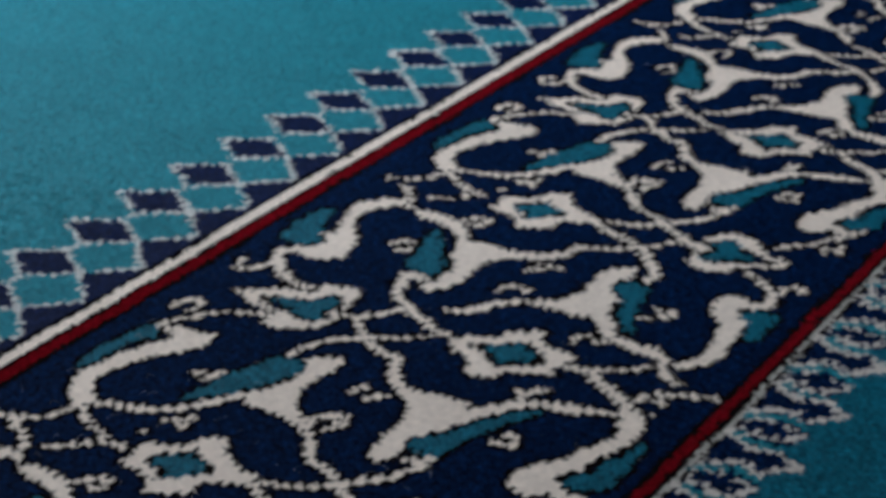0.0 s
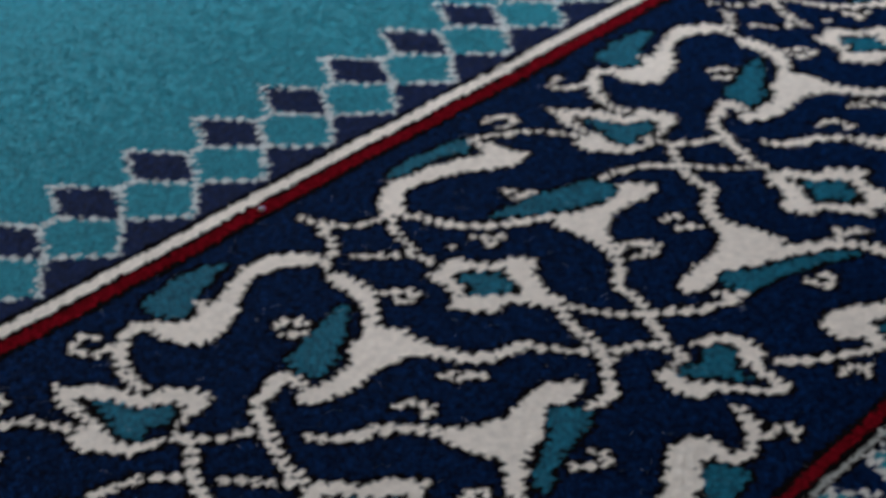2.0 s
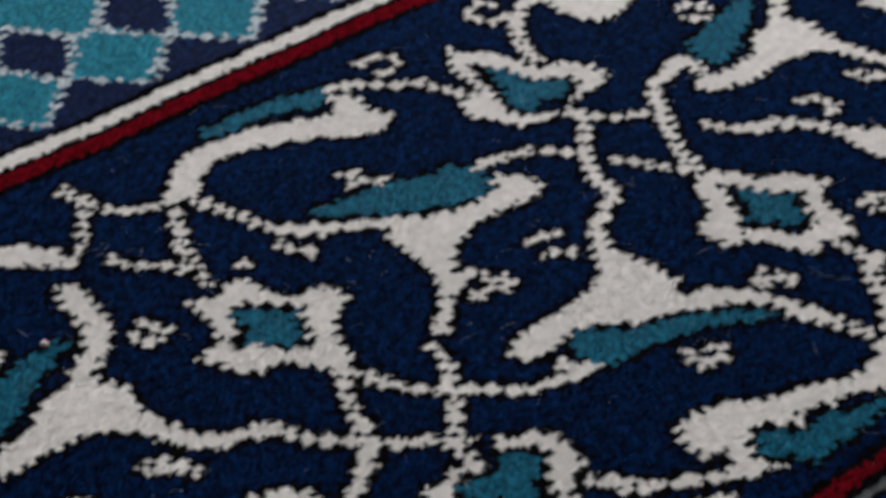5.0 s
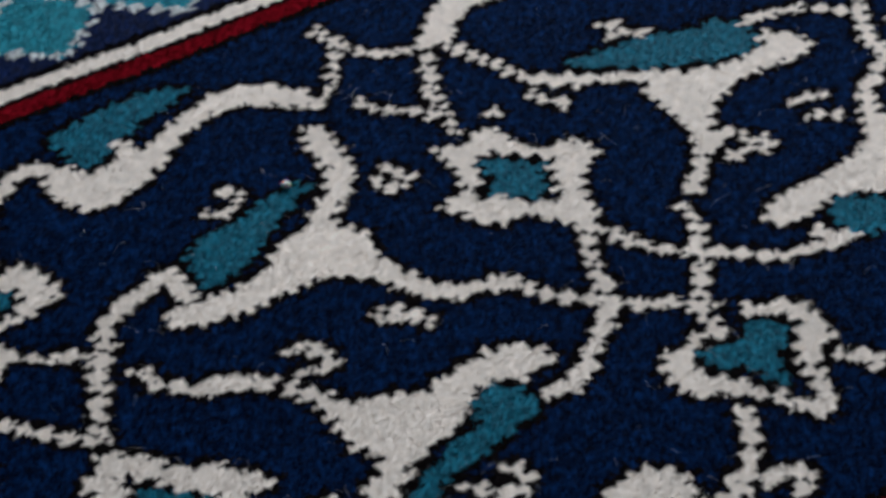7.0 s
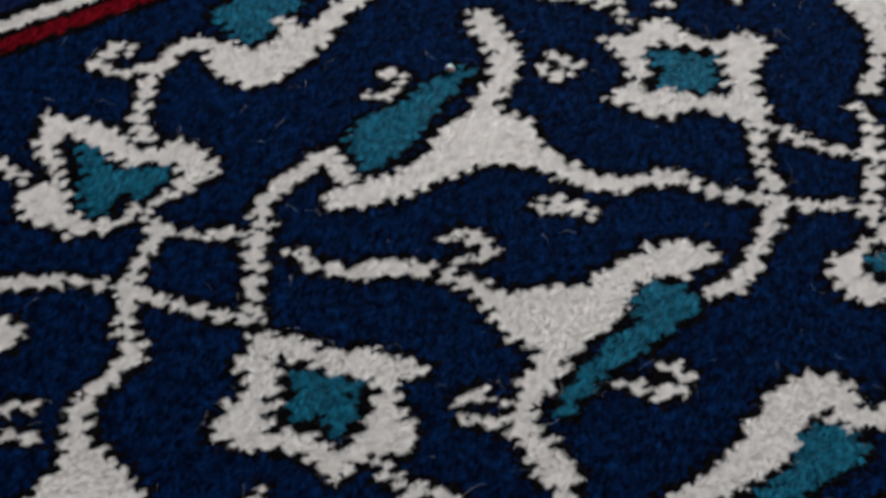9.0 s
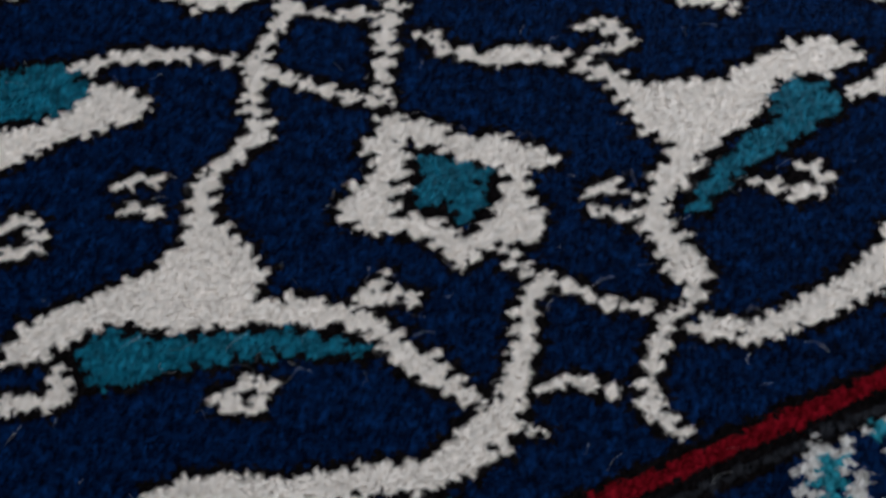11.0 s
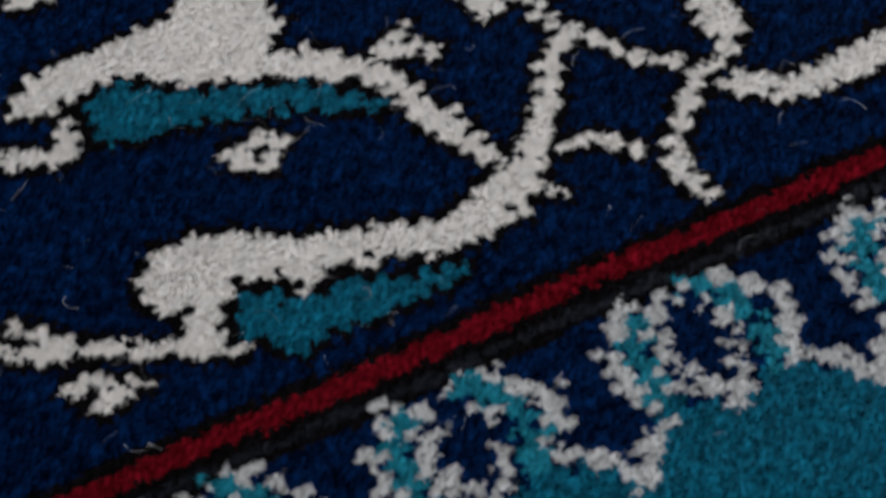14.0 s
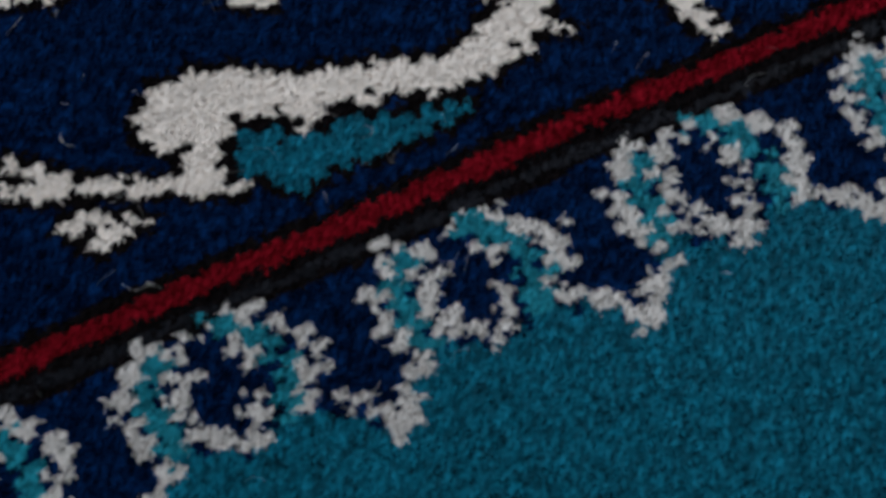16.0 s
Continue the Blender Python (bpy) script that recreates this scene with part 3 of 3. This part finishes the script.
# stepped lozenges along the upper guard: rows of navy and turquoise, outlined
TILE, RISE, TIP, TILE_X = 19.24, 9.30, 155.6, -2.1
cx = TILE_X + 1.2
off = (sx - cx + TILE / 2) % TILE - TILE / 2
loz = np.abs(off) / 7.5 + np.abs(sy - TIP + RISE - 0.1) / 9.8
zig = 137.3 - np.abs(off) / (TILE / 2) * 9.5
brow = TIP - RISE - 0.2
up = yy > 127.7
owner[up & (sy > brow)] = field_up
lower = up & (sy <= brow) & (sy > zig)
navy_at = np.floor((sx - cx) / TILE + 0.5).astype(int)
teal_at = np.floor((sx - cx) / TILE).astype(int)
for k in range(-13, 24):
    index = piece("lozenge", LIGHT_TEAL, 0, "turquoise lozenge beside the navy ones")
    owner[lower & (teal_at == k)] = index
    index = piece("lozenge", GUARD_NAVY, 0, "navy lozenge at the field's stepped edge")
    owner[up & (loz < 1) & (navy_at == k)] = index
outline = (np.abs(loz - 1) * 5.95 < 0.62) | ((np.abs(sy - zig) * 0.71 < 0.6) & (loz > 1)) | ((np.abs(sy - brow) < 0.6) & (loz > 1))
owner[up & outline & ((knot_x % 0.1) > 0.012)] = tile_line

# scalloped edge along the lower guard: a row of curled hooks
HOOK = 22.80
hx, hy = np.array(pts("-165.8,-14.1 -164.6,-15 -160.6,-17.6 -155.9,-15.4 -150.9,-18.1 -148.8,-21.3")).T
hx, hy = np.append(hx, hx[0] + HOOK), np.append(hy, hy[0])
edge = np.interp((sx - hx[0]) % HOOK + hx[0], hx, hy)
owner[sy < edge] = field_low
SCALLOP = [("-165.1,-3.9 -167,-6.1 -168.6,-8.5 -168.4,-12.2 -166.8,-15.3 -169,-17.3 -170.6,-19.4", 1.9, 1.6), ("-162.3,-5 -164.1,-7.6 -162.8,-9 -164.9,-10.3 -163,-12.6", 1.5, 1.4), ("-164.3,-13.6 -161.5,-15.1 -160.3,-16.9 -158.5,-14.1 -158.2,-11.8", 1.6, 1.2), ("-159.7,-4.7 -156.3,-4.6 -154.7,-6.5 -152.1,-9 -152.5,-11.5 -152.4,-12.5 -154.7,-13.5 -154.8,-14.7", 1.5, 2.0), ("-158.1,-6.8 -157.3,-9.2", 1.5, 1.5), ("-153.7,-15.2 -150.8,-17 -149.2,-19 -148.5,-20.8 -146.8,-19", 1.4, 1.8)]
SPINES = [("-164.5,-5.8 -166.4,-8.3 -166.3,-11.7 -166.3,-14.1", 1.8, 2.0), ("-158.7,-4.6 -156.9,-6.1 -155.6,-8.4 -154.9,-10.9 -155.6,-13.1 -155.8,-15.1", 1.8, 2.0)]
for k in range(-4, 26):
    hook = piece("scallop", CREAM, 0, "off-white curled scallop with a turquoise spine")
    for text, w0, w1 in SCALLOP:
        draw_line(smooth(np.array(pts(text)) + (k * HOOK, 0), False), w0 - 0.15, w1 - 0.15, hook, 0.1)
    spine = piece("scallop_spine", LIGHT_TEAL, hook)
    for text, w0, w1 in SPINES:
        draw_line(smooth(np.array(pts(text)) + (k * HOOK, 0), False), w0, w1, spine)

def strayed(p, k):
    """The drawing as it came out in the weaving: no two repeats of the border lie quite alike."""
    p = p.copy()
    if k > 0:
        band = np.sin(np.pi * p[:, 1].clip(0, 118) / 118)
        bud = (p[:, 0] - k * REPEAT + 141) ** 2 + (p[:, 1] - 90) ** 2
        p[:, 1] += np.interp(p[:, 0], [-40, 20, 150, 280], [0.0, 1.3, 1.6, 2.5]) * band * (1 - np.exp(-bud / 22 ** 2))
        blossom = (p[:, 0] - k * REPEAT + 71) ** 2 + (p[:, 1] - 70) ** 2
        p[:, 1] += 2.3 * np.exp(-blossom / 18 ** 2)
    if k < 0:
        share = np.interp(p[:, 0], [-158, -140], [1.0, 0.0]) * np.interp(p[:, 1], [86, 97], [1.0, 0.0])
        p[:, 0] -= 3.6 * share
        p[:, 1] += 1.0 * share
    return p


# figures of the wide border, repeat after repeat
figure_min = len(PARTS)
for k in range(-2, 6):
    made, last = {}, 0
    for name, mat, how, text, label, inside in FIGURES:
        p = strayed(np.array(pts(text)) + (k * REPEAT, 0), k)
        if p[:, 0].max() < X0 - 2 or p[:, 0].min() > X1 + 2:
            continue
        if inside == "=" and last:          # a further stroke of the figure before
            index = last
        elif name == "hole":
            index = ground
        else:
            index = piece(name if name != "stroke" else "tendril", mat, made.get(inside, 0), label)
            made[name] = index
            last = index
        if how == "area":
            fill_area(smooth(p, True, 4), index, 0.0 if mat is TEAL else 0.15)
        else:
            draw_line(smooth(p, False), max(how[0] - 0.3, 1.3), max(how[1] - 0.3, 1.3), index)

# single stray tufts, cut off from their figure, fall back to the ground
for index in range(figure_min, len(PARTS)):
    at = np.argwhere(owner == index)
    if len(at) == 0:
        continue
    (i0, j0), (i1, j1) = at.min(0), at.max(0) + 1
    mine = owner[i0:i1, j0:j1] == index
    island = np.where(mine, np.arange(1, mine.size + 1).reshape(mine.shape), 0)
    while True:
        wide = np.pad(island, 1)
        top_of = island
        for di in range(3):
            for dj in range(3):
                top_of = np.maximum(top_of, wide[di:di + mine.shape[0], dj:dj + mine.shape[1]])
        top_of = np.where(mine, top_of, 0)
        top_of = np.where(mine, np.maximum(top_of, np.concatenate([[0], top_of.ravel()])[top_of]), 0)
        if (top_of == island).all():
            break
        island = top_of
    names, counts = np.unique(island[mine], return_counts=True)
    if len(names) > 1:
        owner[i0:i1, j0:j1][mine & np.isin(island, names[counts < 14])] = ground
        name, mat, parent, label, kind = PARTS[index]
        if name in ("branch", "hooked_stem", "bud", "tendril"):
            # a sprig that the ground parts from its branch is a figure of its own
            for sprig in names[(counts >= 14) & (counts < counts.max())]:
                owner[i0:i1, j0:j1][mine & (island == sprig)] = piece("tendril", mat, 0, "slender ivory tendril")

# black contour: ground knots that touch a figure
fig = owner >= figure_min
touch = np.zeros_like(fig)
for d, share in ((1, 1.0), (2, 0.95), (3, 0.55)):
    ring = np.zeros_like(fig)
    ring[d:] |= fig[:-d]
    ring[:-d] |= fig[d:]
    ring[:, d:] |= fig[:, :-d]
    ring[:, :-d] |= fig[:, d:]
    touch |= ring & (rng.random(fig.shape) < share)
owner[touch & (owner == ground)] = contour


# ---- pile: small leaning tufts, four to a knot near the middle of the carpet, one further out ----
FX, FY = NX + 1, NY + 1
jitter = rng.normal(0, 0.24, (FX, FY, 2)).clip(-0.45, 0.45) * KNOT / 2
low = rng.normal(-0.00026, 0.00007, (FX, FY))
crest = rng.normal(-0.00014, 0.00009, (FX, FY))
tip = rng.normal(0, 0.18, (FX, FY, 2)).clip(-0.4, 0.4) * KNOT / 2 + np.array([-0.12, -0.22]) * KNOT / 2


def pile_mesh(name, cells, mat, lift, relief):
    """One sheet of pile: cells are (fine column, fine row, step) arrays; corners are shared, each tuft rises to its tip."""
    ci, cj, st = cells
    corner = np.stack([ci * FY + cj, (ci + st) * FY + cj, (ci + st) * FY + cj + st, ci * FY + cj + st], -1)
    used, back_index = np.unique(corner, return_inverse=True)
    back_index = back_index.reshape(corner.shape)
    ui, uj = used // FY, used % FY
    cv = np.stack([(X0 + ui / 2) * KNOT + jitter[ui, uj, 0], (Y0 + uj / 2) * KNOT + jitter[ui, uj, 1], TOP + low[ui, uj]], -1)
    m = len(cv)
    small, big = np.nonzero(st < 3)[0], np.nonzero(st >= 3)[0]
    t = m + np.arange(len(big))
    tv = np.stack([(X0 + (ci + st / 2) / 2) * KNOT + tip[ci, cj, 0] * st, (Y0 + (cj + st / 2) / 2) * KNOT + tip[ci, cj, 1] * st,
                   TOP + crest[ci, cj] + lift], -1)[big]
    parts_v = [cv, tv]
    parts_f = [np.stack([back_index[big, c], back_index[big, (c + 1) % 4], t], -1) for c in range(4)]
    parts_f += [back_index[small][:, [0, 1, 2]], back_index[small][:, [0, 2, 3]]]
    soft = sum(len(f) for f in parts_f)
    top = m + len(big)
    for c in range(4 if len(small) else 0):
        # strands of yarn that spring from the tuft's corners, combed the way the pile lies
        foot, size = back_index[small, c], st[small]
        base = cv[foot]
        ang = LAY + rng.normal(0, 0.6, len(small))
        way = np.stack([np.cos(ang), np.sin(ang)], -1)
        long, wide = rng.uniform(0.0005, 0.0012, len(small)) * size, rng.uniform(0.00022, 0.00042, len(small)) * size
        side, end = base.copy(), base.copy()
        side[:, :2] += wide[:, None] * np.stack([-way[:, 1], way[:, 0]], -1)
        side[:, 2] += relief * rng.normal(0.00005, 0.00011, len(small))
        end[:, :2] += long[:, None] * way + 0.5 * (side - base)[:, :2]
        end[:, 2] = TOP + lift + relief * rng.normal(0.00004, 0.00012, len(small))
        fresh = top + np.arange(len(small))
        parts_f.append(np.stack([foot, fresh + len(small), fresh], -1))
        parts_v += [side, end]
        top += 2 * len(small)
    vs, fs = np.concatenate(parts_v), np.concatenate(parts_f)
    me = bpy.data.meshes.new(name)
    me.vertices.add(len(vs))
    me.vertices.foreach_set("co", vs.astype(np.float32).ravel())
    me.loops.add(3 * len(fs))
    me.loops.foreach_set("vertex_index", fs.astype(np.int32).ravel())
    me.polygons.add(len(fs))
    me.polygons.foreach_set("loop_start", np.arange(0, 3 * len(fs), 3, dtype=np.int32))
    me.polygons.foreach_set("use_smooth", np.arange(len(fs)) < soft)
    me.update(calc_edges=True)
    me.materials.append(mat)
    return me


carpet = tagged(new("carpet"), "turquoise and navy wool carpet with ivory arabesque border", "carpet")
bm = bmesh.new()
box(bm, (X0 * KNOT - 0.25, Y0 * KNOT - 0.3, 0.0), (X1 * KNOT + 0.25, Y1 * KNOT + 0.3, TOP - 0.0024))
backing = link("backing", bm, JUTE)
backing.parent = carpet
rim = 0.24
xa, xb, ya, yb = X0 * KNOT, X1 * KNOT, Y0 * KNOT, Y1 * KNOT
for name, mat, label, lo, hi in (("outer_field", LIGHT_TEAL, "turquoise wool pile at the carpet's edge", 128 * KNOT, yb), ("outer_border", NAVY, "navy wool pile where the border runs on", -16 * KNOT, 128 * KNOT),
                                 ("outer_field", TEAL, "turquoise wool pile at the carpet's edge", ya, -16 * KNOT)):
    bm = bmesh.new()
    box(bm, (xa - rim, lo, TOP - 0.0024), (xa, hi, TOP - 0.0004))
    box(bm, (xb, lo, TOP - 0.0024), (xb + rim, hi, TOP - 0.0004))
    if mat is LIGHT_TEAL:
        box(bm, (xa - rim, yb, TOP - 0.0024), (xb + rim, yb + rim, TOP - 0.0004))
    if mat is TEAL:
        box(bm, (xa - rim, ya - rim, TOP - 0.0024), (xb + rim, ya, TOP - 0.0004))
    tagged(link(name, bm, mat), label, kind="stuff").parent = carpet
# dense pile along the border's own stretch of the carpet, one tuft to a knot beside it, coarser where the carpet runs on
seen = (gy < 165 + 0.37 * (gx + 145)) & (gy > np.maximum(-62, -78 + 0.37 * (gx - 100)))
seen = np.repeat(np.repeat(seen[::4, ::4], 4, 0), 4, 1)
# the two densities mingle over a broad stretch
mingle = np.clip((205 - gy) / 55, 0, 1) * np.clip((165 - gx) / 60, 0, 1)
near = seen[::4, ::4] & (rng.random((NX // 4, NY // 4)) < mingle[::4, ::4])
near = np.repeat(np.repeat(near, 4, 0), 4, 1)
step = np.where(near, 1, np.where(seen, 2, 4))
ii, jj = np.meshgrid(np.arange(NX), np.arange(NY), indexing="ij")
owner = np.where((ii % step == 0) & (jj % step == 0), owner, 0)

order = np.argsort(owner, axis=None, kind="stable")
flat = owner.ravel()[order]
starts = np.searchsorted(flat, np.arange(len(PARTS) + 1))
made = {0: carpet}
for index in range(1, len(PARTS)):
    sel = order[starts[index]:starts[index + 1]]
    if len(sel) == 0:
        continue
    name, mat, parent, label, kind = PARTS[index]
    ki, kj = np.unravel_index(sel, (NX, NY))
    st = step.ravel()[sel]
    # figures stand a hair prouder than their ground
    proud = 0.00003 if mat in (IVORY, TEAL, LIGHT_TEAL, PALE, RED) else 0.0
    ob = new(name, pile_mesh(name, (ki, kj, st), mat, proud, 0.45 if mat is IVORY else 1.0))
    ob.parent = made.get(parent, carpet)
    made[index] = ob
    if label or kind:
        tagged(ob, label, kind=kind)


# ---- lint and loose fibres on the pile ----
LINT = wool("white_lint", (0.93, 0.93, 0.92), 0.03)
fluff = LINT.node_tree.nodes["Principled BSDF"]
fluff.inputs["Subsurface Weight"].default_value, fluff.inputs["Subsurface Scale"].default_value = 0.9, 0.0012


def lint(x, y, size):
    bm = bmesh.new()
    bmesh.ops.create_icosphere(bm, subdivisions=3, radius=size)
    for vert in bm.verts:
        vert.co *= 1 + 0.35 * noise.noise(vert.co * 900)
        vert.co.z *= 0.7
    for face in bm.faces:
        face.smooth = True
    ob = link("lint_speck", bm, LINT)
    ob.location = (x * KNOT, y * KNOT, TOP + size * 0.4)
    return tagged(ob, "tiny white lint speck caught on the pile", "lint", "lint specks")


lint(57.0, 120.2, 0.0012)
lint(-96.1, 85.2, 0.0012)

FIBRE = wool("loose_fibre", (0.93, 0.94, 0.95), 0.05)
bm = bmesh.new()
beside = np.argwhere(owner == contour)
for n in range(1100):
    x, y = rng.uniform(-225, 90) * KNOT, rng.uniform(-20, 118) * KNOT
    if n % 2:
        # half of them stand where two colours meet
        ci, cj = beside[rng.integers(len(beside))]
        x, y = (X0 + ci / 2) * KNOT, (Y0 + cj / 2) * KNOT
    ang, length, bend = rng.uniform(0, 2 * math.pi), rng.uniform(0.0015, 0.0065), rng.normal(0, 1.6)
    rad = rng.uniform(0.000012, 0.000030)
    rise = rng.uniform(0.0003, 0.0013)
    ring = None
    z = TOP - 0.0002
    for k in range(7):
        side = Vector((-math.sin(ang), math.cos(ang), 0))
        nxt = []
        for c in range(3):
            th = c * 2 * math.pi / 3
            nxt.append(bm.verts.new(Vector((x, y, z)) + side * rad * math.cos(th) + Vector((0, 0, rad * math.sin(th)))))
        if ring:
            for c in range(3):
                bm.faces.new((ring[c], ring[(c + 1) % 3], nxt[(c + 1) % 3], nxt[c]))
        ring = nxt
        x, y = x + math.cos(ang) * length / 6, y + math.sin(ang) * length / 6
        z = TOP - 0.0002 + rise * math.sin((k + 1) / 7 * math.pi)
        ang += bend / 6 + rng.normal(0, 0.2)
tagged(link("loose_fibres", bm, FIBRE), "fine loose wool hairs standing out of the pile", "fibres", kind="stuff")
